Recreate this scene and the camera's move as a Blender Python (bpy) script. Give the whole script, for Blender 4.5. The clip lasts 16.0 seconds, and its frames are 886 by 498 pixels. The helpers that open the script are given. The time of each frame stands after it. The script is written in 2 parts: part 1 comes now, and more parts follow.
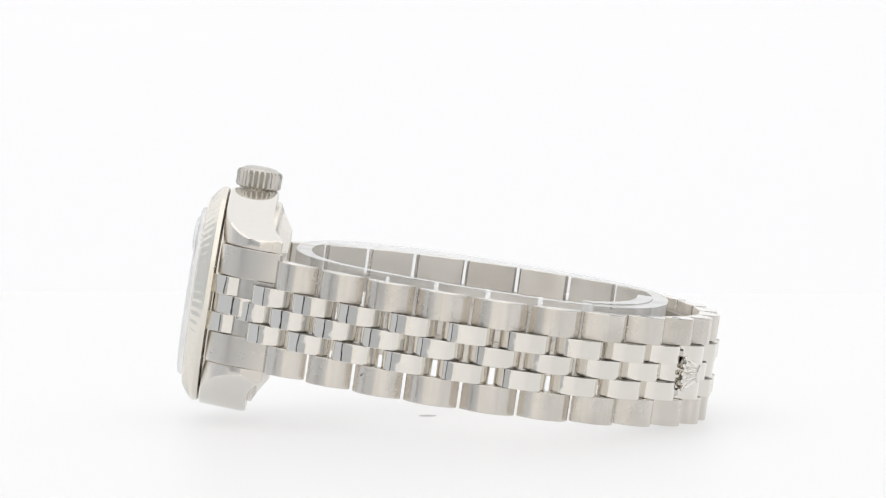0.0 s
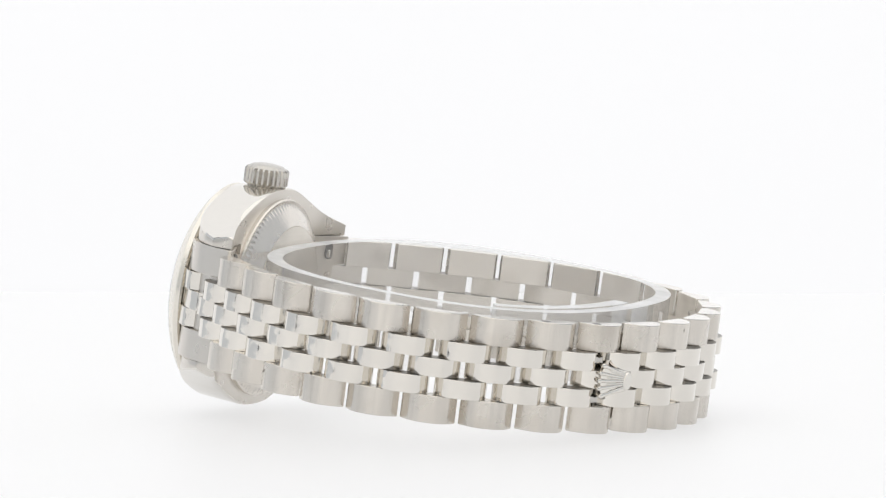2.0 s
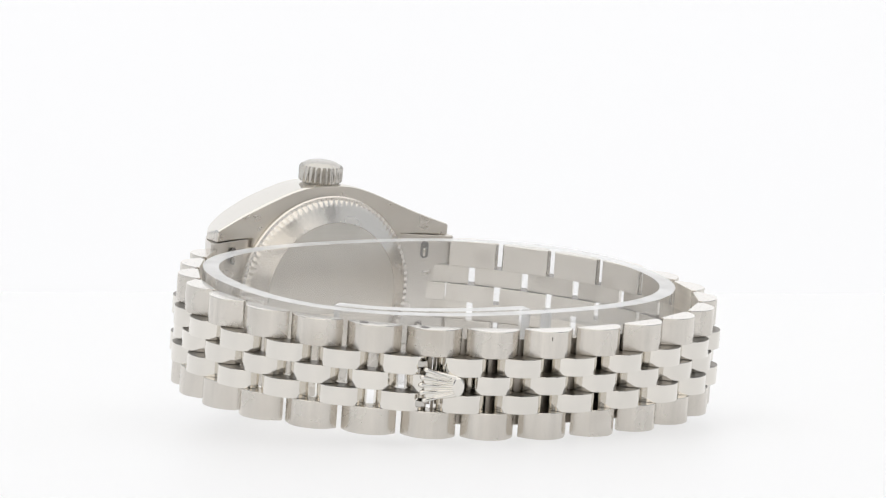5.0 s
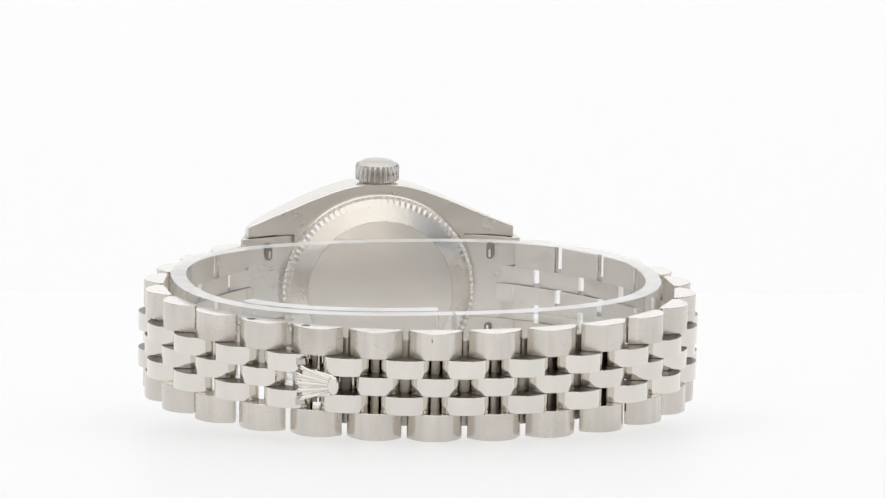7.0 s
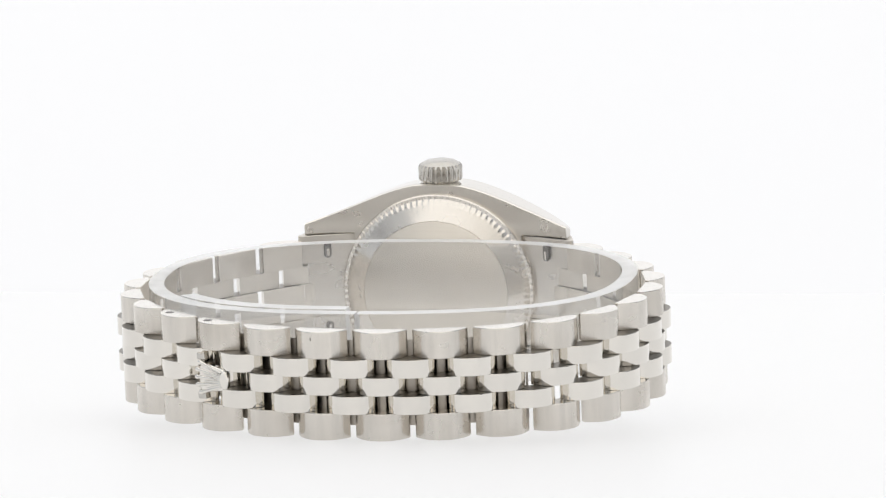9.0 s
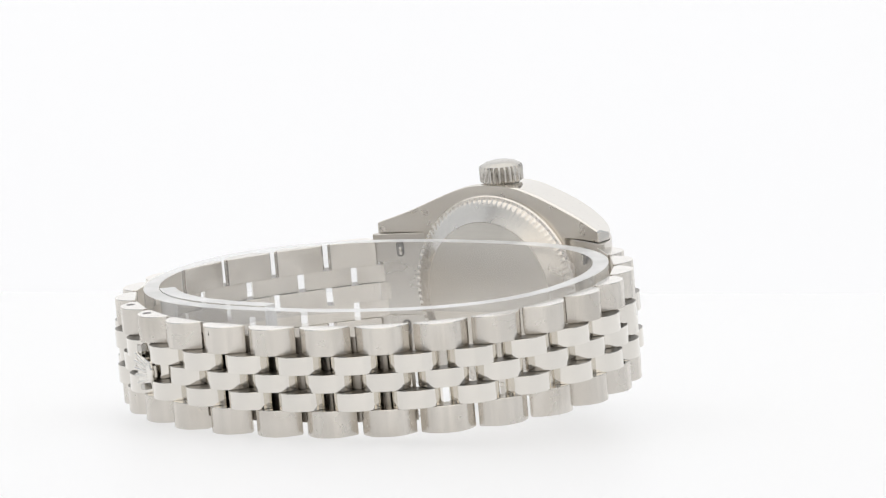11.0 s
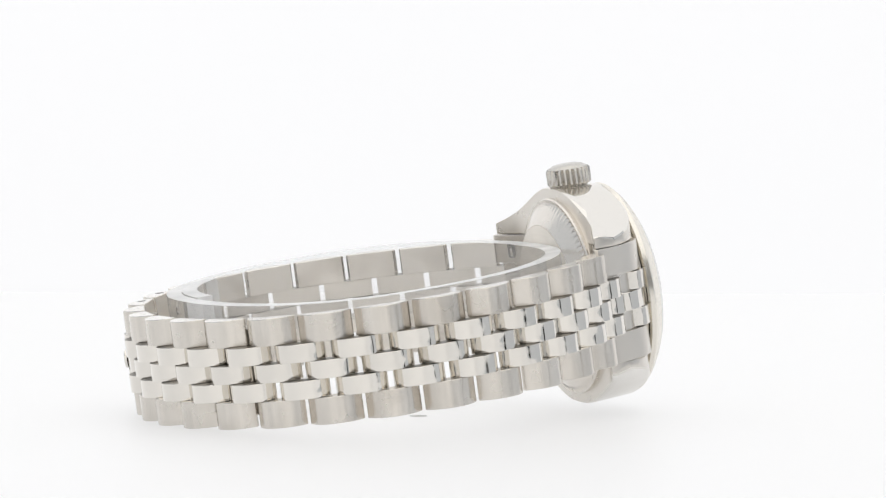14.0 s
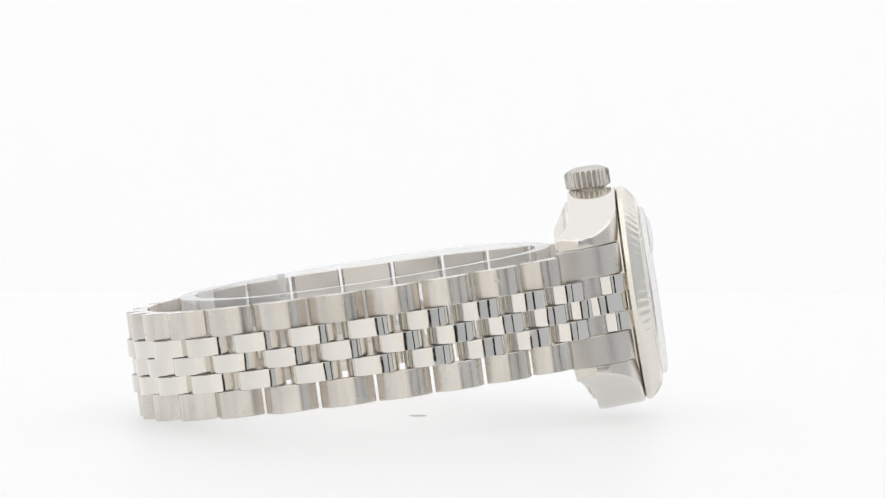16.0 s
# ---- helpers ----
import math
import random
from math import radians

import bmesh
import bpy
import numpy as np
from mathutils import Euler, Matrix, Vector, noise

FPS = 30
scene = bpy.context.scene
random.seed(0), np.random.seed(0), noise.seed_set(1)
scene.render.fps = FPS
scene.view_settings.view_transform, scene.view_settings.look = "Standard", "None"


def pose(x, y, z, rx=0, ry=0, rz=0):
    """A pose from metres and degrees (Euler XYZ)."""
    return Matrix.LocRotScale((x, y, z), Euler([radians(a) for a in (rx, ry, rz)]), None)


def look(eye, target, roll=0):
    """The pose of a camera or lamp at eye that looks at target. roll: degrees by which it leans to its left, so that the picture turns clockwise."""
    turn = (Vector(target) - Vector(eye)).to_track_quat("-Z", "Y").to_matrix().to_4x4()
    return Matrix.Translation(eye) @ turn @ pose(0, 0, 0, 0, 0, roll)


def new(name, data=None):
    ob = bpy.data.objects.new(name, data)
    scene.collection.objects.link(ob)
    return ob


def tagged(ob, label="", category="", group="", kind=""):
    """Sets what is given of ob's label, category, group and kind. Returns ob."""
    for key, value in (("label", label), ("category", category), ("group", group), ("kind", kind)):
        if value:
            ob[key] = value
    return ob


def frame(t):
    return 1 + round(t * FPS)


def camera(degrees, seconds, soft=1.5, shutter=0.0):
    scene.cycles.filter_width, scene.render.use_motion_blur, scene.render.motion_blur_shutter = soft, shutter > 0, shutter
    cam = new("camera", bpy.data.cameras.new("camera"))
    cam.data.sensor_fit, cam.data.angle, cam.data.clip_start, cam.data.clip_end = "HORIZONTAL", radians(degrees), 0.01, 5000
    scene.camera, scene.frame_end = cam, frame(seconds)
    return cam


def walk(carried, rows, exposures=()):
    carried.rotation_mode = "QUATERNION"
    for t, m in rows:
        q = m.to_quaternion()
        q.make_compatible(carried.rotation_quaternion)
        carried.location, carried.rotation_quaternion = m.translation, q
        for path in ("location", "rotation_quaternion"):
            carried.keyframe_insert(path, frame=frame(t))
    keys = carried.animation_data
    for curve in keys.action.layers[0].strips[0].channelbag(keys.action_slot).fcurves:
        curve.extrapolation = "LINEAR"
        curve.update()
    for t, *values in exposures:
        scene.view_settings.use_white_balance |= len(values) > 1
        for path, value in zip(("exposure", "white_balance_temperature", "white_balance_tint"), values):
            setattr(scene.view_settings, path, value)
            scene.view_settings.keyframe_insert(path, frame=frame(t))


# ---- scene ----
cam = camera(9.287, 16.0, soft=1.28)
EYE = Vector((0.0, -0.68, 0.06035))
AIM = Vector((0.003637, 1.0, -0.05849))
walk(cam, [(0.0, look(EYE, EYE + AIM, 0.152)), (16.0, look(EYE, EYE + AIM, 0.152))])

# ---- light and exposure ----
world = bpy.data.worlds.new("studio")
scene.world = world
world.use_nodes = True
world.node_tree.nodes["Background"].inputs[0].default_value = (0.80, 0.79, 0.77, 1)
world.node_tree.nodes["Background"].inputs[1].default_value = 0.03
scene.view_settings.exposure = 0.0
# Glow strengths of the backdrop, the table and the added unseen panels.
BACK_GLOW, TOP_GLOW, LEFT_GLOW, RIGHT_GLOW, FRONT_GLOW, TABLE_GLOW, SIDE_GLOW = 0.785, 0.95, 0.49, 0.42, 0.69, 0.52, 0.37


# ---- materials ----
def material(name):
    m = bpy.data.materials.new(name)
    m.use_nodes = True
    return m, m.node_tree, m.node_tree.nodes["Principled BSDF"]


def node(tree, kind, **values):
    n = tree.nodes.new(kind)
    for k, v in values.items():
        n.inputs[k].default_value = v
    return n


def metal(name, colour, rough, grain=(120, 120, 120), depth=0.0, vary=0.0, smudge=0.03, stain=0.0, wave=0.0):
    """Metal with drawn grain (stretched noise), smudges in its gloss and a faint change from piece to piece."""
    m, tree, b = material(name)
    b.inputs["Metallic"].default_value = 1.0
    co = tree.nodes.new("ShaderNodeTexCoord")
    mp = node(tree, "ShaderNodeMapping", Scale=grain)
    fine = node(tree, "ShaderNodeTexNoise", Scale=10.0, Detail=3.0)
    big = node(tree, "ShaderNodeTexNoise", Scale=330.0, Detail=3.0)
    info = tree.nodes.new("ShaderNodeObjectInfo")
    shift = tree.nodes.new("ShaderNodeVectorMath")
    shift.operation = "ADD"
    tree.links.new(co.outputs["Object"], shift.inputs[0])
    tree.links.new(info.outputs["Random"], shift.inputs[1])
    tree.links.new(shift.outputs[0], mp.inputs["Vector"])
    tree.links.new(mp.outputs[0], fine.inputs["Vector"])
    tree.links.new(shift.outputs[0], big.inputs["Vector"])
    # gloss
    r = node(tree, "ShaderNodeMapRange", **{"To Min": max(0.02, rough - smudge), "To Max": rough + smudge})
    r.inputs["From Min"].default_value, r.inputs["From Max"].default_value = 0.3, 0.7
    tree.links.new(big.outputs["Fac"], r.inputs["Value"])
    tree.links.new(r.outputs[0], b.inputs["Roughness"])
    # colour: grain and piece
    add = tree.nodes.new("ShaderNodeMath")
    add.operation = "MULTIPLY_ADD"
    add.inputs[1].default_value, add.inputs[2].default_value = vary, 1.0 - vary / 2
    tree.links.new(fine.outputs["Fac"], add.inputs[0])
    add2 = tree.nodes.new("ShaderNodeMath")
    add2.operation = "MULTIPLY_ADD"
    add2.inputs[1].default_value = 0.05
    tree.links.new(info.outputs["Random"], add2.inputs[0])
    tree.links.new(add.outputs[0], add2.inputs[2])
    mul = tree.nodes.new("ShaderNodeVectorMath")
    mul.operation = "SCALE"
    mul.inputs[0].default_value = colour
    tree.links.new(add2.outputs[0], mul.inputs["Scale"])
    # brownish tarnish in a few soft patches
    patch = node(tree, "ShaderNodeTexNoise", Scale=130.0, Detail=2.0)
    tree.links.new(shift.outputs[0], patch.inputs["Vector"])
    where = node(tree, "ShaderNodeMapRange", **{"From Min": 0.52, "From Max": 0.85, "To Min": 0.0, "To Max": stain})
    tree.links.new(patch.outputs["Fac"], where.inputs["Value"])
    tint = tree.nodes.new("ShaderNodeMix")
    tint.data_type = "RGBA"
    tree.links.new(where.outputs[0], tint.inputs["Factor"])
    tree.links.new(mul.outputs[0], tint.inputs["A"])
    tint.inputs["B"].default_value = (0.30, 0.25, 0.19, 1)
    tree.links.new(tint.outputs["Result"], b.inputs["Base Color"])
    if wave:
        # polishing leaves the faces a little uneven
        uneven = node(tree, "ShaderNodeTexNoise", Scale=420.0, Detail=1.0)
        tree.links.new(shift.outputs[0], uneven.inputs["Vector"])
        swell = node(tree, "ShaderNodeBump", Strength=1.0, Distance=wave)
        tree.links.new(uneven.outputs["Fac"], swell.inputs["Height"])
        tree.links.new(swell.outputs[0], b.inputs["Normal"])
    elif depth:
        bump = node(tree, "ShaderNodeBump", Strength=depth, Distance=0.00003)
        tree.links.new(fine.outputs["Fac"], bump.inputs["Height"])
        tree.links.new(bump.outputs[0], b.inputs["Normal"])
    return m


STEEL = (0.68, 0.645, 0.595)
BRUSHED = metal("brushed_steel", STEEL, 0.25, (130, 60, 7), 0.03, 0.26, 0.05, 0.32)
BRUSHED_CASE = metal("brushed_case_steel", STEEL, 0.28, (14, 60, 60), 0.0, 0.03, 0.01, 0.0)
POLISHED = metal("polished_steel", (0.77, 0.745, 0.70), 0.06, (120, 120, 120), 0.0, 0.03, 0.03)
LINKS = metal("polished_link_steel", (0.77, 0.74, 0.69), 0.075, (120, 120, 120), 0.0, 0.03, 0.03, 0.0, 0.00007)
# Lighter steel copy: paints the top light that the outer link caps reflect.
CAP_LIGHT = metal("cap_light_steel", (0.86, 0.83, 0.78), 0.16, (120, 120, 120), 0.0, 0.05)
SATIN = metal("satin_caseback_steel", (0.77, 0.725, 0.655), 0.38, (16, 200, 200), 0.06, 0.12, 0.04, 0.25)
CASEBACK = metal("turned_caseback_steel", (0.76, 0.72, 0.665), 0.25, (120, 120, 120), 0.0, 0.04, 0.04)
CROWN = metal("worn_crown_steel", (0.56, 0.54, 0.505), 0.2, (120, 120, 120), 0.0, 0.08, 0.05)
GOLD = metal("white_gold", (0.80, 0.765, 0.695), 0.24, (200, 200, 200), 0.0, 0.03, 0.04)
LINED = metal("satin_inner_steel", (0.86, 0.82, 0.76), 0.5, (14, 230, 230), 0.2, 0.12, 0.05, 0.6)
# Dark tone that paints the shade between link rows; the nicks use it too.
GAP_SHADE_NICK = metal("gap_shade_and_nick_steel", (0.25, 0.23, 0.205), 0.34, (120, 120, 120), 0.1, 0.12)
BLADE = metal("clasp_blade_steel", (0.42, 0.385, 0.34), 0.4, (14, 120, 120), 0.1, 0.15, 0.05, 0.4)
# Dark tone painted for the shade inside slots and pin holes.
HOLE_SHADE = metal("hole_shade_metal", (0.20, 0.19, 0.18), 0.45, (120, 120, 120), 0.0, 0.05)


def film_plastic(name, milky):
    """Thin clear sheet: lets the view through, shines by its angle, slightly milky."""
    m, tree, b = material(name)
    tree.nodes.remove(b)
    through_it = node(tree, "ShaderNodeBsdfTransparent", Color=(0.985, 0.985, 0.985, 1))
    milk = node(tree, "ShaderNodeBsdfDiffuse", Color=(0.93, 0.935, 0.94, 1))
    shine = node(tree, "ShaderNodeBsdfGlossy", Roughness=0.12)
    edge = node(tree, "ShaderNodeLayerWeight", Blend=0.5)
    power = node(tree, "ShaderNodeMath")
    power.operation = "POWER"
    power.inputs[1].default_value = 4.0
    part_of = node(tree, "ShaderNodeMath")
    part_of.operation = "MULTIPLY_ADD"
    part_of.inputs[1].default_value, part_of.inputs[2].default_value = 0.50, 0.03
    co = tree.nodes.new("ShaderNodeTexCoord")
    n = node(tree, "ShaderNodeTexNoise", Scale=180.0, Detail=4.0)
    r = node(tree, "ShaderNodeMapRange", **{"To Min": milky * 0.5, "To Max": min(1.0, milky * 1.5)})
    m1, m2 = tree.nodes.new("ShaderNodeMixShader"), tree.nodes.new("ShaderNodeMixShader")
    ln = tree.links.new
    ln(co.outputs["Object"], n.inputs["Vector"])
    ln(n.outputs["Fac"], r.inputs["Value"])
    ln(r.outputs[0], m1.inputs[0])
    ln(through_it.outputs[0], m1.inputs[1])
    ln(milk.outputs[0], m1.inputs[2])
    ln(edge.outputs["Facing"], power.inputs[0])
    ln(power.outputs[0], part_of.inputs[0])
    ln(part_of.outputs[0], m2.inputs[0])
    ln(m1.outputs[0], m2.inputs[1])
    ln(shine.outputs[0], m2.inputs[2])
    ln(m2.outputs[0], tree.nodes["Material Output"].inputs["Surface"])
    return m


PLASTIC = film_plastic("clear_plastic", 0.075)
PLASTIC_EDGE = film_plastic("frosted_plastic_edge", 0.75)
CRYSTAL = film_plastic("watch_crystal", 0.18)


def plain(name, colour, rough, glow=0.0, glow_colour=(1, 1, 1, 1), spec=0.5, mottled=0.02, size=12.0):
    m, tree, b = material(name)
    n = node(tree, "ShaderNodeTexNoise", Scale=size, Detail=4.0)
    co = tree.nodes.new("ShaderNodeTexCoord")
    tree.links.new(co.outputs["Object"], n.inputs["Vector"])
    ramp = tree.nodes.new("ShaderNodeValToRGB")
    ramp.color_ramp.elements[0].color = (*[c * (1 - mottled) for c in colour], 1)
    ramp.color_ramp.elements[1].color = (*[min(1, c * (1 + mottled)) for c in colour], 1)
    tree.links.new(n.outputs["Fac"], ramp.inputs[0])
    tree.links.new(ramp.outputs[0], b.inputs["Base Color"])
    b.inputs["Roughness"].default_value = rough
    b.inputs["Specular IOR Level"].default_value = spec
    if glow:
        b.inputs["Emission Color"].default_value = glow_colour
        b.inputs["Emission Strength"].default_value = glow
    return m


# Table glow is added to thin out the shadow under the watch.
ACRYLIC = plain("glow_added_acrylic", (0.335, 0.335, 0.34), 0.45, TABLE_GLOW, spec=0.25)
# The backdrop's brightness is put into its material as glow.
GLOW_SHEET = plain("glowing_white_sheet", (0.3, 0.3, 0.3), 0.9, BACK_GLOW, (0.985, 0.985, 1.0, 1), 0.0)
# Unseen panels added for their glow: bluish sides, warm front, neutral top.
TOP_FILL = plain("added_top_glow", (0.35, 0.35, 0.35), 0.9, TOP_GLOW, (1.0, 0.985, 0.96, 1), 0.0)
LEFT_FILL = plain("added_left_glow", (0.25, 0.25, 0.25), 0.9, LEFT_GLOW, (0.86, 0.92, 1.0, 1), 0.0)
SIDE_FILL = plain("added_front_side_glow", (0.25, 0.25, 0.25), 0.9, SIDE_GLOW, (0.86, 0.92, 1.0, 1), 0.0)
RIGHT_FILL = plain("added_right_glow", (0.25, 0.25, 0.25), 0.9, RIGHT_GLOW, (0.86, 0.92, 1.0, 1), 0.0)
FRONT_FILL = plain("added_front_glow", (0.35, 0.345, 0.335), 0.9, FRONT_GLOW, (1.0, 0.96, 0.905, 1), 0.0)
UNDER_SHEET = plain("unseen_white_sheet", (0.55, 0.545, 0.53), 0.9, 0.0, spec=0.1)
BLACK_CLOTH = plain("black_tent_seam", (0.02, 0.02, 0.02), 0.9, 0.0, spec=0.1)
DIAL = plain("silver_dial", (0.62, 0.62, 0.60), 0.35)
MARK = plain("grey_rubbed_spot", (0.58, 0.58, 0.57), 0.7, size=900.0, mottled=0.3)

MM = 0.001


# ---- mesh helpers (shapes are given in millimetres) ----
def mesh_of(name, bm, mat, angle=35):
    bmesh.ops.recalc_face_normals(bm, faces=bm.faces)
    for e in bm.edges:
        if e.seam or (len(e.link_faces) == 2 and e.calc_face_angle() > radians(angle)):
            e.smooth, e.seam = False, False
    for f in bm.faces:
        f.smooth = True
    bm.transform(Matrix.Scale(MM, 4))
    me = bpy.data.meshes.new(name)
    bm.to_mesh(me)
    bm.free()
    for one in mat if isinstance(mat, (list, tuple)) else [mat]:
        me.materials.append(one)
    return me


def part(name, bm, mat, parent, label="", m=None, angle=35):
    me = bm if isinstance(bm, bpy.types.Mesh) else mesh_of(name, bm, mat, angle)
    ob = new(name, me)
    ob.parent = parent
    if m is not None:
        ob.matrix_basis = m
    return tagged(ob, label)


def mm_pose(m):
    """A pose whose place is in millimetres, as a pose in metres."""
    m = m.copy()
    m.translation = m.translation * MM
    return m


def lathe(bm, profile, count, shape=None):
    """Turns (radius, height) pairs round z. shape(i, j, radius, height) may alter a point. Ends at radius 0 are closed."""
    rings = []
    for j, (rad, h) in enumerate(profile):
        ring = []
        for i in range(count):
            r2, h2 = shape(i, j, rad, h) if shape else (rad, h)
            a = 2 * math.pi * i / count
            ring.append(bm.verts.new((r2 * math.cos(a), r2 * math.sin(a), h2)))
        rings.append(ring)
    for a, b in zip(rings, rings[1:]):
        for i in range(count):
            k = (i + 1) % count
            bm.faces.new((a[i], a[k], b[k], b[i]))
    for ring in (rings[0], rings[-1]):
        bm.faces.new(ring)
    return bm


def prism(bm, outline, z0, z1, edge=0.12, toned_ends=(), inside=()):
    """An outline (x, y) drawn up from z0 to z1, with a small chamfer along both rims."""
    cx = sum(p[0] for p in outline) / len(outline)
    cy = sum(p[1] for p in outline) / len(outline)
    half = max(max(abs(p[0] - cx) for p in outline), 0.01)
    tall = max(max(abs(p[1] - cy) for p in outline), 0.01)
    rings = []
    for z, e in ((z0, edge), (z0 + edge, 0), (z1 - edge, 0), (z1, edge)):
        rings.append([bm.verts.new((cx + (x - cx) * (1 - e / half), cy + (y - cy) * (1 - e / tall), z)) for x, y in outline])
    n = len(outline)
    for a, b in zip(rings, rings[1:]):
        for i in range(n):
            f = bm.faces.new((a[i], a[(i + 1) % n], b[(i + 1) % n], b[i]))
            f.material_index = 1 if i in toned_ends else 2 if i in inside else 0
    for ring in rings:
        for i in range(n):
            bm.edges.get((ring[i], ring[(i + 1) % n])).seam = True
    for ring in (rings[0], rings[-1]):
        f = bm.faces.new(ring)
        # Caps take a painted tone: dark for gap shade, light for light from above.
        f.material_index = 1 if "caps" in toned_ends else 3 if "bright" in toned_ends else 0
    return bm


def slab(bm, x0, x1, y0, y1, z0, z1):
    """A box, in millimetres."""
    v = [bm.verts.new((x, y, z)) for z in (z0, z1) for y in (y0, y1) for x in (x0, x1)]
    for f in ((0, 1, 3, 2), (4, 5, 7, 6), (0, 1, 5, 4), (2, 3, 7, 6), (0, 2, 6, 4), (1, 3, 7, 5)):
        bm.faces.new([v[i] for i in f])
    return bm


def ease(table, x):
    """Smooth reading of a table of (x, y) pairs."""
    k = 0
    while k < len(table) - 2 and x > table[k + 1][0]:
        k += 1

    def slope(i):
        if i == 0 or i == len(table) - 1:
            a, b = (0, 1) if i == 0 else (i - 1, i)
            return 0.0 if i == 0 else (table[b][1] - table[a][1]) / (table[b][0] - table[a][0])
        return (table[i + 1][1] - table[i - 1][1]) / (table[i + 1][0] - table[i - 1][0])
    (a, p), (b, q) = table[k], table[k + 1]
    w = b - a
    t = min(1.0, max(0.0, (x - a) / w))
    return ((2 * t ** 3 - 3 * t * t + 1) * p + (t ** 3 - 2 * t * t + t) * w * slope(k)
            + (3 * t * t - 2 * t ** 3) * q + (t ** 3 - t * t) * w * slope(k + 1))


# ---- table, backdrop and unseen glowing panels added as light ----
def glow_surround():
    def wall(name, box, mat, label):
        bm = bmesh.new()
        slab(bm, *box)
        ob = new(name, mesh_of(name, bm, mat))
        return tagged(ob, label, "studio wall", kind="structure")
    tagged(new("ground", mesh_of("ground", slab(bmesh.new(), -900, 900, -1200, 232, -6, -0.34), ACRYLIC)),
           "white acrylic table with glow added", "table", kind="structure")
    wall("backdrop", (-900, 900, 600, 610, -400, 900), GLOW_SHEET, "plain white backdrop sheet with glow added")
    wall("top_panel", (-900, 900, -1200, 600, 900, 910), TOP_FILL, "unseen glowing panel added overhead")
    # each side is two unseen glowing panels; the slit adds a dark stripe to reflections
    for name, x, cloth, slit in (("left_panel", -910, LEFT_FILL, (-330, -250)), ("right_panel", 900, RIGHT_FILL, (-420, -300))):
        wall(name, (x, x + 10, -1200, slit[0], -400, 900), SIDE_FILL, "unseen glowing panel added beside the watch")
        wall(name, (x, x + 10, slit[1], 600, -400, 900), cloth, "unseen glowing panel added beside the watch")
    # Stops short at the right, so the corner slit darkens part of the reflections.
    wall("front_panel", (-900, 620, -1210, -1200, -400, 900), FRONT_FILL, "unseen glowing panel added behind the camera")
    wall("floor", (-900, 900, -1200, 600, -410, -400), UNDER_SHEET, "unseen white sheet added under the table")


glow_surround()

# ---- the watch ----
watch = tagged(new("wrist_watch"), "small steel wrist watch with five-row bracelet and fluted pale gold bezel", "watch")

# Case frame: x along the lugs, y towards the crown, z out of the dial; it leans back on the table.
LEAN = radians(8.75)
CASE = Matrix(((0, math.sin(LEAN), -math.cos(LEAN), -25.94),
               (-1, 0, 0, -2.44),
               (0, math.cos(LEAN), math.sin(LEAN), 15.08),
               (0, 0, 0, 1)))
CASE_M = mm_pose(CASE)
FLANK = [(0, 13.85), (2, 13.8), (3.75, 13.55), (6, 12.9), (8.8, 11.85), (11, 10.95), (13.5, 10.0), (15.5, 9.3), (16.6, 8.95), (17.2, 8.75)]
FRONT = [(0, -0.15), (9, -0.15), (11, -0.45), (13, -1.1), (15, -2.3), (16.4, -3.7), (17.2, -5.0)]
REAR = [(0, -6.0), (6, -5.95), (9, -6.0), (12, -6.2), (14, -6.6), (15.5, -7.1), (17.2, -7.75)]
DRAFT = [(0, 0.25), (4, 0.26), (8, 0.3), (12, 0.4), (15, 0.5), (17.2, 0.5)]
LUG_IN = 7.25


def loft(bm, stations, section, shiny, caps):
    """Skins over the cross-sections at the stations along x; the faces of the edges named in shiny are polished."""
    rings = [[bm.verts.new((p, q, r)) for q, r in section(abs(p))] for p in stations]
    n = len(rings[0])
    for a, b in zip(rings, rings[1:]):
        for i in range(n):
            f = bm.faces.new((a[i], a[(i + 1) % n], b[(i + 1) % n], b[i]))
            f.material_index = 1 if i in shiny else 0
    if caps:
        bm.faces.new(rings[-1])
    return rings


def side(p):
    q, f, r, d = ease(FLANK, p), ease(FRONT, p), ease(REAR, p), ease(DRAFT, p)
    return [(q - d - 0.2, f), (q - d, f - 0.2), (q - 0.06 * d, r + 0.8), (q - 0.03, r + 0.25), (q - 0.16, r)]


def case_body():
    bm = bmesh.new()

    def whole(p):
        s = side(p)
        return s + [(-q, r) for q, r in reversed(s)]

    body = [i * 0.5 for i in range(-22, 23)]
    loft(bm, body, whole, (0, 1, 2, 3, 5, 6, 7, 8), False)
    ends = [11 + i * 0.5 for i in range(12)] + [16.8, 17.1, 17.2]
    for sx in (1, -1):
        inner = []
        for sy in (1, -1):
            def section(p):
                s = side(p)
                if p > 17.15:
                    s = [(q - 0.12, r + 0.12 * (1 if k > 2 else -1)) for k, (q, r) in enumerate(s)]
                f, r = s[0][1], s[-1][1]
                pts = s + [(LUG_IN + 0.15, r), (LUG_IN, r + 0.15), (LUG_IN, f - 0.15), (LUG_IN + 0.15, f)]
                return [(q * sy, rr) for q, rr in pts]
            rings = loft(bm, [sx * p for p in ends], section, (0, 1, 2, 3), True)
            inner.append(rings[0][5:])
        bm.faces.new(inner[0] + inner[1][::-1])
    bmesh.ops.remove_doubles(bm, verts=bm.verts, dist=0.001)
    return bm


part("case", case_body(), [BRUSHED_CASE, POLISHED], watch, "steel case with polished flanks and brushed lugs", CASE_M, 28)
part("case_ring", lathe(bmesh.new(), [(12.9, -0.1), (12.95, -0.3), (12.95, -5.2), (12.6, -5.6)], 96), BRUSHED_CASE, watch, "", CASE_M)


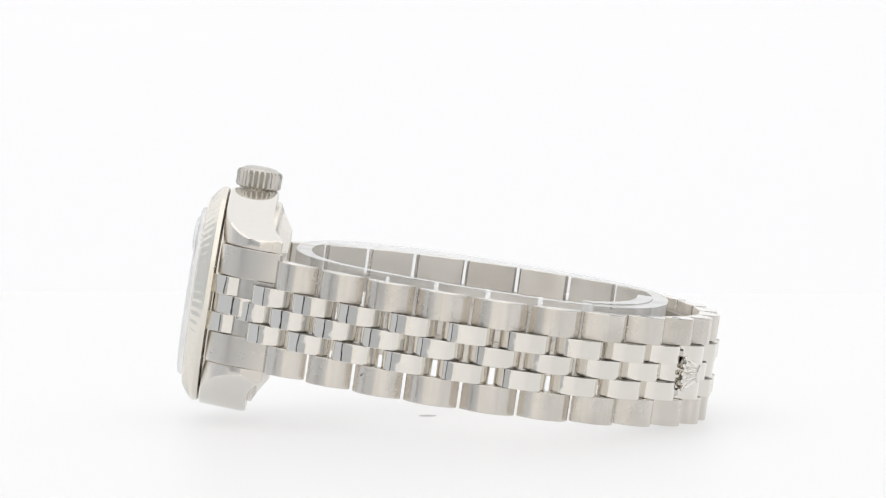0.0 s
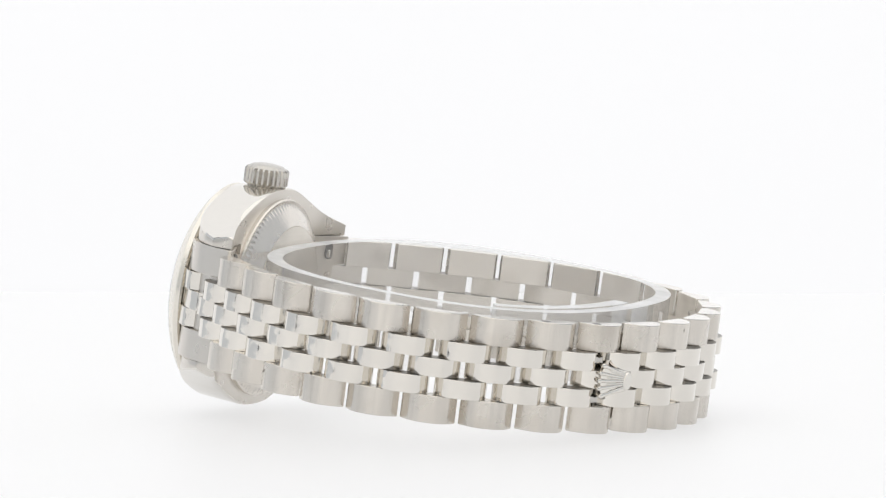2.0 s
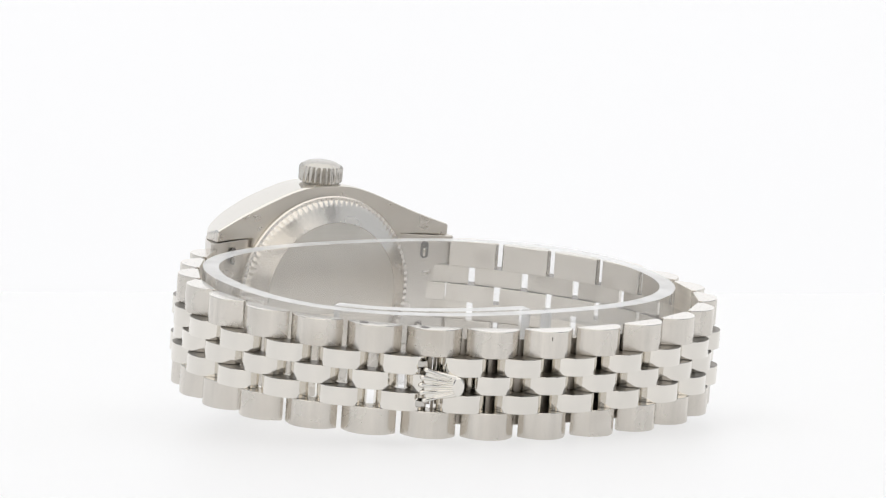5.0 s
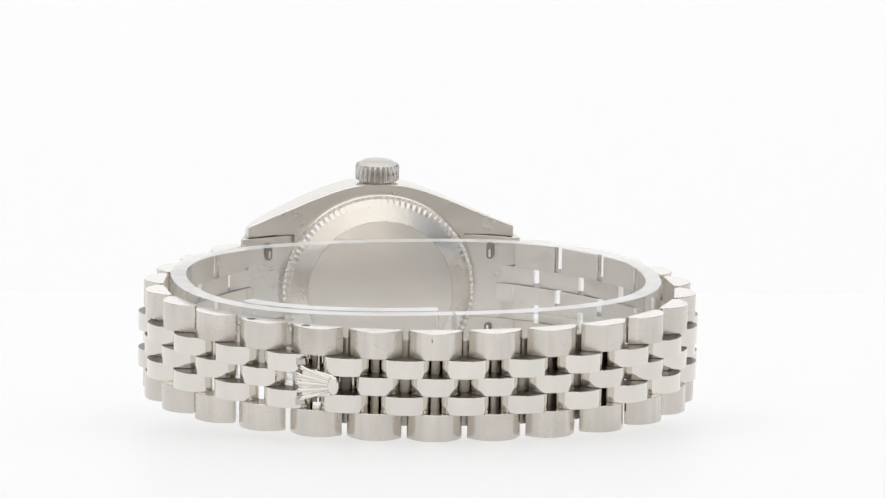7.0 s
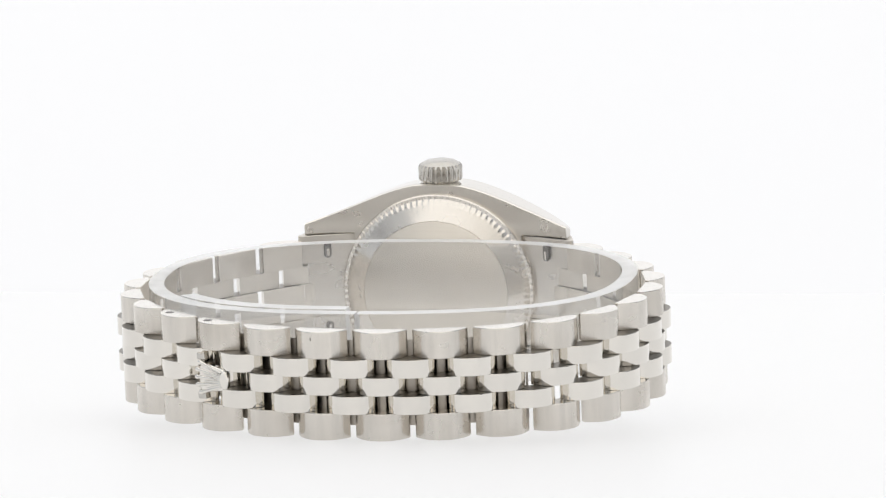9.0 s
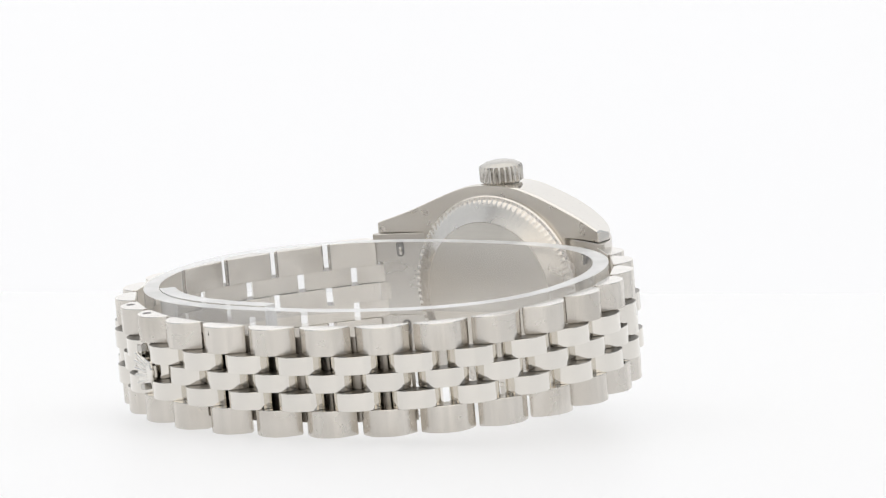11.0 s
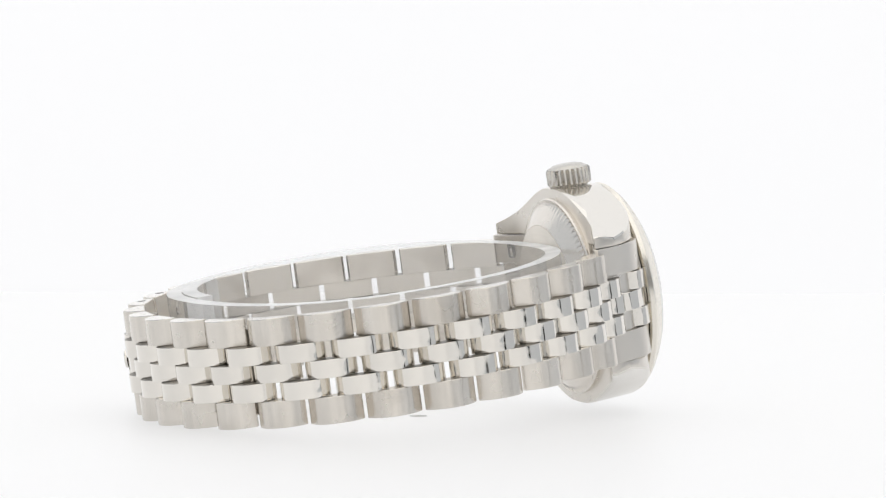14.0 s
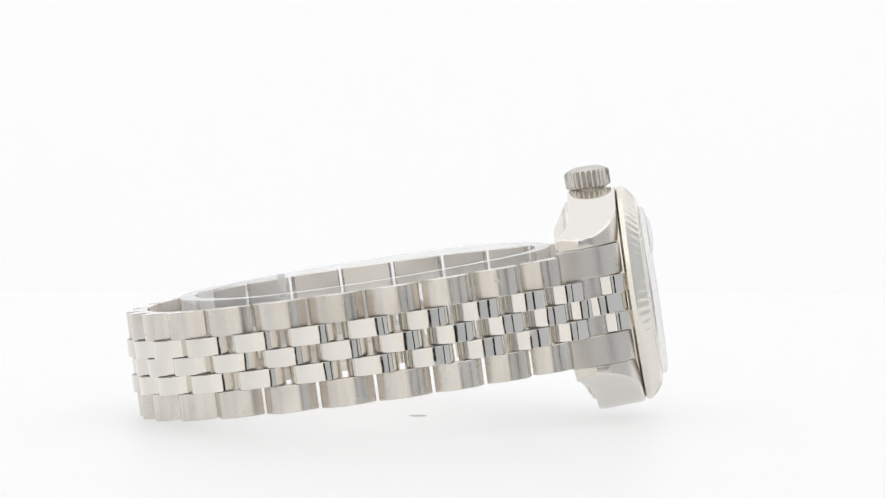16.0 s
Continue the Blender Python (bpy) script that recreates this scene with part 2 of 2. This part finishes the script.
def bezel():
    count = 72
    prof = [(10.6, 0.0), (13.1, 0.0), (13.42, 0.18), (13.45, 0.75), (13.2, 1.05), (12.75, 1.5), (12.2, 1.9), (11.7, 2.25), (11.1, 2.42), (10.75, 2.42), (10.6, 2.2)]

    def flute(i, j, rad, h):
        k = (0.0, -0.07, -0.12, -0.07)[i % 4] if j in (5, 6) else 0.0
        return rad + k * 0.7, h + k * 0.7
    return lathe(bmesh.new(), prof, count * 4, flute)


part("bezel", bezel(), GOLD, watch, "fluted pale gold bezel ring", CASE_M, 22)
crystal = part("crystal", lathe(bmesh.new(), [(10.2, 1.0), (10.5, 1.2), (10.5, 2.8), (10.3, 3.05), (9.6, 3.2)], 96), CRYSTAL, watch, "clear flat watch crystal", CASE_M)
part("dial", lathe(bmesh.new(), [(10.1, 0.2), (10.1, 0.6)], 64), DIAL, watch, "plain silver dial plate", CASE_M)


part("date_lens", lathe(bmesh.new(), [(2.4, 0.0), (2.35, 0.2), (1.9, 0.42), (1.0, 0.55), (0.3, 0.58)], 32), CRYSTAL, crystal, "small raised date lens", mm_pose(Matrix.Translation((0, 6.9, 3.15))))


def caseback():
    teeth = 96
    prof = [(12.55, -5.4), (12.55, -6.4), (12.4, -6.6), (12.05, -6.68), (11.5, -7.02), (11.25, -7.14), (9.7, -8.12), (9.45, -8.27), (9.4, -8.2)]

    def cut(i, j, rad, h):
        k = (0.0, 0.55, 1.0, 0.55)[i % 4] * (1.0 if j == 3 else 0.1) if j in (3, 4) else 0.0
        return rad - 0.05 * k, h + 0.19 * k
    return lathe(bmesh.new(), prof, teeth * 4, cut)


back = part("caseback", caseback(), CASEBACK, watch, "screwed steel caseback with notched rim", CASE_M, 25)
part("back_plate", lathe(bmesh.new(), [(9.4, -7.9), (9.4, -8.27), (9.3, -8.33)], 96), SATIN, back, "brushed flat back plate")


def crown():
    bm = bmesh.new()
    teeth = 24

    def knurl(i, j, rad, h):
        k = (0.0, 0.1, 0.55, 1.0, 0.55, 0.1)[i % 6] * (1.0 if j in (3, 4) else 0.5 if j in (2, 5) else 0.0)
        return rad - 0.36 * k, h
    lathe(bm, [(2.3, 0.3), (2.4, 0.45), (2.6, 0.5), (2.82, 0.7), (2.84, 2.35), (2.66, 2.62), (2.3, 2.78), (1.95, 3.0), (1.3, 3.15), (0.4, 3.2)], teeth * 6, knurl)
    return bm


# the crown stands on a short tube, its axis along the case's y
UP = CASE @ Matrix.Translation((0, 13.4, -3.3)) @ Matrix.Rotation(radians(-90), 4, "X")
stem = part("crown", crown(), CROWN, watch, "knurled steel winding crown", mm_pose(UP), 25)
part("crown_tube", lathe(bmesh.new(), [(2.15, -0.9), (2.15, 0.3), (2.1, 0.4), (2.0, 0.45)], 48), POLISHED, stem)

# ---- the bracelet ----
BAND = Matrix.Translation((-18.4, 0, 13.74)) @ Matrix.Rotation(radians(7.9), 4, "Y") @ Matrix.Rotation(radians(0.39), 4, "X")
PITCH = 7.21
HEADS = [-42.0, -36.5, -27.5, -13.0, 3.0, 20.5, 37.5, 50.0, 61.5, 73.0, 84.5, 94.5, 104.5, 116.0, 133.0, 151.5, 167.0, 180.5, 195.5, 208.5, 217.5, 227.0]
JOINTS = [Vector((-0.7, -20.4))]
for h in HEADS:
    JOINTS.append(JOINTS[-1] + Vector((0.99 * PITCH * math.cos(radians(h)), 1.02 * PITCH * math.sin(radians(h)))))


def width_at(x):
    return 13.7 - 0.6 * min(1.0, max(0.0, x / 54.0))


def seat(place, heading, inset=1.3):
    """The pose of a link at a place of the loop: x along the band, y outwards, z up across it."""
    h = radians(heading)
    along, out = Vector((math.cos(h), math.sin(h), 0)), Vector((math.sin(h), -math.cos(h), 0))
    w = width_at(place[0]) / 12.6
    o = Vector((place[0], place[1], 0)) - out * inset
    m = Matrix.Identity(4)
    m.col[0], m.col[1], m.col[2], m.col[3] = (-along).to_4d(), out.to_4d(), (0, 0, 1, 0), (*o, 1)
    m.col[0][3] = m.col[1][3] = 0
    return mm_pose(BAND @ m) @ Matrix.Diagonal((1, 1, w, 1))


def dome(half, base, low, high, steps=10):
    """The outline of a link: flat inside, straight ends, a gently domed face."""
    pts = [(-base, 0.0), (-base, 0.35), (-half, low)]
    for i in range(1, steps):
        x = -half + 2 * half * i / steps
        pts.append((x, low + (high - low) * (1 - abs(x / half) ** 2.5)))
    return pts + [(half, low), (base, 0.35), (base, 0.0)]


def facet(flat=0.45, top=2.75, reach=2.62, low=68):
    """The outline of a centre link: a nearly flat face that rolls over at both ends."""
    right = [(0.25, top), (flat + 0.2, top - 0.05)]
    x, y = right[-1]
    for i in range(1, 10):
        a = radians(6 + (low - 6) * i / 9)
        right.append((x + reach * (math.sin(a) - math.sin(radians(6))), y + reach * (math.cos(a) - math.cos(radians(6)))))
    right += [(3.1, 0.5), (3.13, 0.0)]
    return [(-x, y) for x, y in reversed(right)] + right


# Outer link caps get the lighter steel, with the top light in its colour.
OUTER = mesh_of("outer_link", prism(bmesh.new(), dome(3.27, 2.98, 0.5, 2.68, 16), -1.56, 1.56, 0.07, ("bright",), (20,)), [BRUSHED, GAP_SHADE_NICK, LINED, CAP_LIGHT], 30)
# Centre link caps are darkened: the rows' shade is put into their colour.
INNER = mesh_of("centre_link", prism(bmesh.new(), facet(), -1.04, 1.04, 0.04, ("caps",), (25,)), [LINKS, GAP_SHADE_NICK, LINED], 24)


def shifted(m, z):
    return m @ Matrix.Translation((0, 0, z * MM))


for k, h in enumerate(HEADS):
    mid = (JOINTS[k] + JOINTS[k + 1]) / 2
    m = seat(mid, h)
    for z in (4.74, -4.74):
        part("outer_link", OUTER, None, watch, "", shifted(m, z))
    part("centre_link", INNER, None, watch, "", m)
for k in range(1, len(JOINTS) - 1):
    m = seat(JOINTS[k], (HEADS[k - 1] + HEADS[k]) / 2, 1.1)
    for z in (2.12, -2.12):
        part("centre_link", INNER, None, watch, "", shifted(m, z))


END = [(18.1, -7.7), (17.5, -5.6), (16.5, -3.6), (15.29, -1.95), (13.73, -0.8), (12.4, -0.3), (10.9, -0.3), (10.9, -5.6), (13.6, -6.6), (15.6, -7.3), (17.2, -8.0), (17.9, -8.0)]
CORE = [(17.6, -7.3), (17.0, -5.6), (16.03, -3.9), (14.62, -2.6), (13.44, -1.7), (12.4, -1.2), (11.0, -3.0), (11.0, -5.4), (13.6, -6.4), (15.6, -7.0), (17.0, -7.5)]
NOSE = [(15.44, -2.1), (15.29, -1.65), (14.03, -0.55), (12.99, 0.05), (12.47, 0.1), (12.4, -2.0), (14.99, -3.9)]
SADDLE = [(16.77, -4.1), (16.48, -3.3), (15.51, -2.1), (14.25, -1.0), (13.14, -0.3), (12.47, -0.15), (12.4, -2.0), (14.99, -4.4), (16.55, -5.2)]


def end_piece(side, outline, low, high, edge=0.07):
    """A piece of the fixed end between the lugs, drawn along the case's y."""
    pts = [(side * x, y) for x, y in outline]
    if side < 0:
        pts.reverse()
    bm = prism(bmesh.new(), pts, low, high, edge)
    bm.transform(Matrix(((1, 0, 0, 0), (0, 0, 1, 0), (0, 1, 0, 0), (0, 0, 0, 1))))
    return bm


for s in (-1, 1):
    part("end_link", end_piece(s, END, 3.58, 7.18), BRUSHED_CASE, watch, "brushed end piece between the lugs", CASE_M)
    part("end_link", end_piece(s, END, -7.18, -3.58), BRUSHED_CASE, watch, "brushed end piece between the lugs", CASE_M)
    part("end_link_core", end_piece(s, CORE, -3.57, 3.57), BRUSHED_CASE, watch, "", CASE_M)
    for q in (2.3, -2.3):
        part("end_link_nose", end_piece(s, NOSE, q - 1.13, q + 1.13, 0.05), LINKS, watch, "polished nose of the end piece", CASE_M)
    part("end_link_nose", end_piece(s, SADDLE, -1.13, 1.13, 0.05), LINKS, watch, "polished nose of the end piece", CASE_M)
    # spring bar, and a dark solid piece as the shade in its slot, behind the lugs
    for q in (5.3, -5.3):
        slot = Matrix.Translation((s * 14.4, q, -7.0)) @ Matrix.Rotation(radians(s * 40), 4, "Y")
        bm = bmesh.new()
        prism(bm, [(0.5 * math.cos(a * math.pi / 8), math.copysign(0.6, math.sin(a * math.pi / 8 + 0.01)) + 0.5 * math.sin(a * math.pi / 8)) for a in range(16)], -0.25, 0.1, 0.05)
        hole = part("spring_bar_slot", bm, HOLE_SHADE, watch, "dark piece painting the shade in a spring bar slot", mm_pose(CASE @ slot))
        tip = lathe(bmesh.new(), [(0.18, -0.5), (0.24, -0.42), (0.24, 0.42), (0.18, 0.5)], 12)
        part("spring_bar_tip", tip, POLISHED, hole, "shiny tip of the spring bar", mm_pose(Matrix.Translation((0, -0.35 * math.copysign(1, q), -0.12)) @ Matrix.Rotation(radians(90), 4, "X")))
    bar = Matrix.Translation((s * 14.6, 0, -5.2)) @ Matrix.Rotation(radians(90), 4, "X")
    part("spring_bar", lathe(bmesh.new(), [(0.5, -7.4), (0.55, -7.3), (0.55, 7.3), (0.5, 7.4)], 16), POLISHED, watch, "", mm_pose(CASE @ bar))


# row of centre links that runs into the end pieces
for j, h, d in ((JOINTS[0], -50.0, -1), (JOINTS[-1], 234.0, 1)):
    mid = j + d * 0.4 * PITCH * Vector((math.cos(radians(h)), math.sin(radians(h))))
    part("centre_link", INNER, None, watch, "", seat(mid, h))
    for z in (2.12, -2.12):
        part("centre_link", INNER, None, watch, "", shifted(seat(j, h, 1.1), z))


def clasp_blade():
    """Folded steel blade that lies against the inside of the clasp links."""
    bm = bmesh.new()
    rows = []
    for k in range(8, 15):
        h = radians((HEADS[k - 1] + HEADS[k]) / 2)
        out = Vector((math.sin(h), -math.cos(h)))
        for d in (0.0, 0.5):
            if k == 14 and d:
                continue
            j = JOINTS[k].lerp(JOINTS[min(k + 1, 22)], d)
            rows.append([j - out * 1.42, j - out * 2.3])
    rings = [[bm.verts.new((p.x, p.y, z)) for p, z in ((a, -5.2), (a, 5.2), (b, 5.0), (b, -5.0))] for a, b in rows[1:]]
    for a, b in zip(rings, rings[1:]):
        for i in range(4):
            bm.faces.new((a[i], a[(i + 1) % 4], b[(i + 1) % 4], b[i]))
    bm.faces.new(rings[0])
    bm.faces.new(rings[-1])
    return bm


part("clasp_blade", clasp_blade(), BLADE, watch, "folded steel clasp blade", mm_pose(BAND))


# ---- emblem, pin holes and small damage on the bracelet ----
def emblem(m):
    """Raised fan on an oval foot, with five ball-tipped prongs and a low ridge between each two."""
    plate = prism(bmesh.new(), [(-2.2, -0.8), (-1.6, -1.2), (0.0, -1.5), (1.9, -1.85), (2.2, -1.0), (2.3, 0), (2.2, 1.0), (1.9, 1.85), (0.0, 1.5), (-1.6, 1.2), (-2.2, 0.8)], -0.5, 0.3, 0.12)
    fan = part("emblem", plate, POLISHED, watch, "polished raised fan-shaped emblem on the clasp", m)
    for k in range(9):
        c = (k - 4) / 2
        tall = k % 2 == 0
        tip = Vector(((2.3 if tall else 1.35) - 0.13 * c * c, 0.84 * c, 0.26 if tall else 0.24))
        foot = Vector((-1.35, 0.4 * c, 0.28))
        way = tip - foot
        r, n = (0.25, way.length) if tall else (0.15, way.length)
        outline = [(0.13, -n / 2), (r, n / 2)]
        if tall:
            outline += [(0.31, n / 2 + 0.1), (0.33, n / 2 + 0.3), (0.24, n / 2 + 0.52), (0.08, n / 2 + 0.62)]
        turn = Matrix.Translation((tip + foot) / 2) @ way.to_track_quat("Z", "Y").to_matrix().to_4x4()
        part("prong" if tall else "ridge", lathe(bmesh.new(), outline, 12), POLISHED, fan, "", mm_pose(turn))
    rim = [(0.7 * math.cos(i * math.pi / 10), 1.1 * math.sin(i * math.pi / 10)) for i in range(20)]
    part("foot", prism(bmesh.new(), [(x - 1.85, y) for x, y in rim], 0.0, 0.5, 0.14), POLISHED, fan)


link8 = seat((JOINTS[8] + JOINTS[9]) / 2, HEADS[8])
face = Matrix(((1, 0, 0, -0.0012), (0, 0, 1, 0.0029), (0, 1, 0, 0), (0, 0, 0, 1)))
emblem(link8 @ face)
# the slit of the clasp beside the emblem: a dark floor, an upright pin and two small hooks
ground = prism(bmesh.new(), [(1.2, -2.7), (3.5, -2.7), (3.5, 2.7), (1.2, 2.7)], -2.8, -2.4, 0.05)
part("clasp_floor", ground, BLADE, watch, "dark slit floor beside the emblem", link8 @ face)
pin = lathe(bmesh.new(), [(0.2, -3.1), (0.26, -3.0), (0.26, 3.0), (0.2, 3.1)], 14)
part("clasp_pin", pin, POLISHED, watch, "thin upright clasp pin", link8 @ face @ mm_pose(Matrix.Translation((2.75, 0, -0.9)) @ Matrix.Rotation(radians(90), 4, "X")))
for q in (2.3, -2.3):
    hook = prism(bmesh.new(), [(-0.75, -0.35), (0.5, -0.45), (0.8, 0.0), (0.45, 0.45), (-0.2, 0.3), (-0.6, 0.5)], -0.9, 0.1, 0.1)
    part("clasp_hook", hook, CROWN, watch, "small worn clasp hook", link8 @ face @ mm_pose(Matrix.Translation((2.6, q, -0.35))))

# A flat dark disc draws the shade of each pin hole.
HOLE = mesh_of("pin_hole", lathe(bmesh.new(), [(0.55, -0.05), (0.55, 0.012), (0.5, 0.02)], 20), HOLE_SHADE)
for k in (7, 8):
    m = seat((JOINTS[k] + JOINTS[k + 1]) / 2, HEADS[k])
    part("pin_hole", HOLE, None, watch, "small dark disc painting the shade in a pin hole", m @ Matrix.Translation((0.0012, 0.0012, 0.0063)))
NICK = mesh_of("nick", prism(bmesh.new(), [(-0.1, -0.05), (0.1, -0.05), (0.07, 0.012), (-0.03, 0.012)], -0.24, 0.24, 0.06), GAP_SHADE_NICK)
for k, x, z in ((9, 0.1, 5.2), (9, 0.15, -4.5), (10, 0.6, 5.5)):
    m = seat((JOINTS[k] + JOINTS[k + 1]) / 2, HEADS[k])
    part("nick", NICK, None, watch, "short dark nick", m @ Matrix.Translation((x * MM, 0.00265, z * MM)))
for k, x, z, turn in ((0, 0.3, 4.6, 35), (2, 1.2, -4.2, -40)):
    m = seat((JOINTS[k] + JOINTS[k + 1]) / 2, HEADS[k])
    part("nick", NICK, None, watch, "short dark nick", m @ Matrix.Translation((x * MM, 0.00258, z * MM)) @ Matrix.Rotation(radians(turn), 4, "Y"))


def strip(start, sweep, inset, lift, steps):
    """A length of the clear plastic band that curls inside the bracelet."""
    bm = bmesh.new()
    rings = []
    for i in range(steps + 1):
        a = start + sweep * i / steps
        c, s = math.cos(a), math.sin(a)
        e = 2 / 2.25
        ring = []
        for d in (inset, inset + 1.9):
            x = 25.0 + (23.3 - d) * math.copysign(abs(c) ** e, c)
            y = -2.1 + (30.3 - d) * math.copysign(abs(s) ** e, s)
            top = 7.62 - 0.006 * x + lift + 0.12 * math.sin(3 * a + 1.0)
            ring += [(x, y, top - 9.0), (x, y, top)]
        rings.append([bm.verts.new(p) for p in (ring[0], ring[1], ring[3], ring[2])])
    for a, b in zip(rings, rings[1:]):
        for k in range(4):
            f = bm.faces.new((a[k], b[k], b[(k + 1) % 4], a[(k + 1) % 4]))
            f.material_index = 1 if k == 1 else 0
    for ring in (rings[0], rings[-1]):
        f = bm.faces.new(ring)
        f.material_index = 1
    return bm


band = tagged(new("plastic_strip"), "clear plastic protective strip curled inside the bracelet", "plastic strip")
for name, bm in (("strip_body", strip(0.02, 2 * math.pi - 0.006, 0.0, 0.0, 200)), ("overlap_end", strip(-0.95, 0.93, 1.95, 0.15, 40))):
    piece = part(name, bm, [PLASTIC, PLASTIC_EDGE], band, "", mm_pose(BAND), 40)
    piece.visible_shadow = False

spot = new("turntable_mark", mesh_of("turntable_mark", lathe(bmesh.new(), [(1.15, 0.0), (1.1, 0.05)], 32), MARK))
spot.data.transform(Matrix.Translation((0.0006, 0, -0.00034)))
tagged(spot, "small grey round spot on the white table", "mark")


# ---- what turns ----
def motions():
    rows = [(t * 0.5, pose(0, 0, 0, 0, 0, -11.44 * t * 0.5)) for t in range(33)]
    for thing in (watch, band, spot):
        walk(thing, rows)


motions()
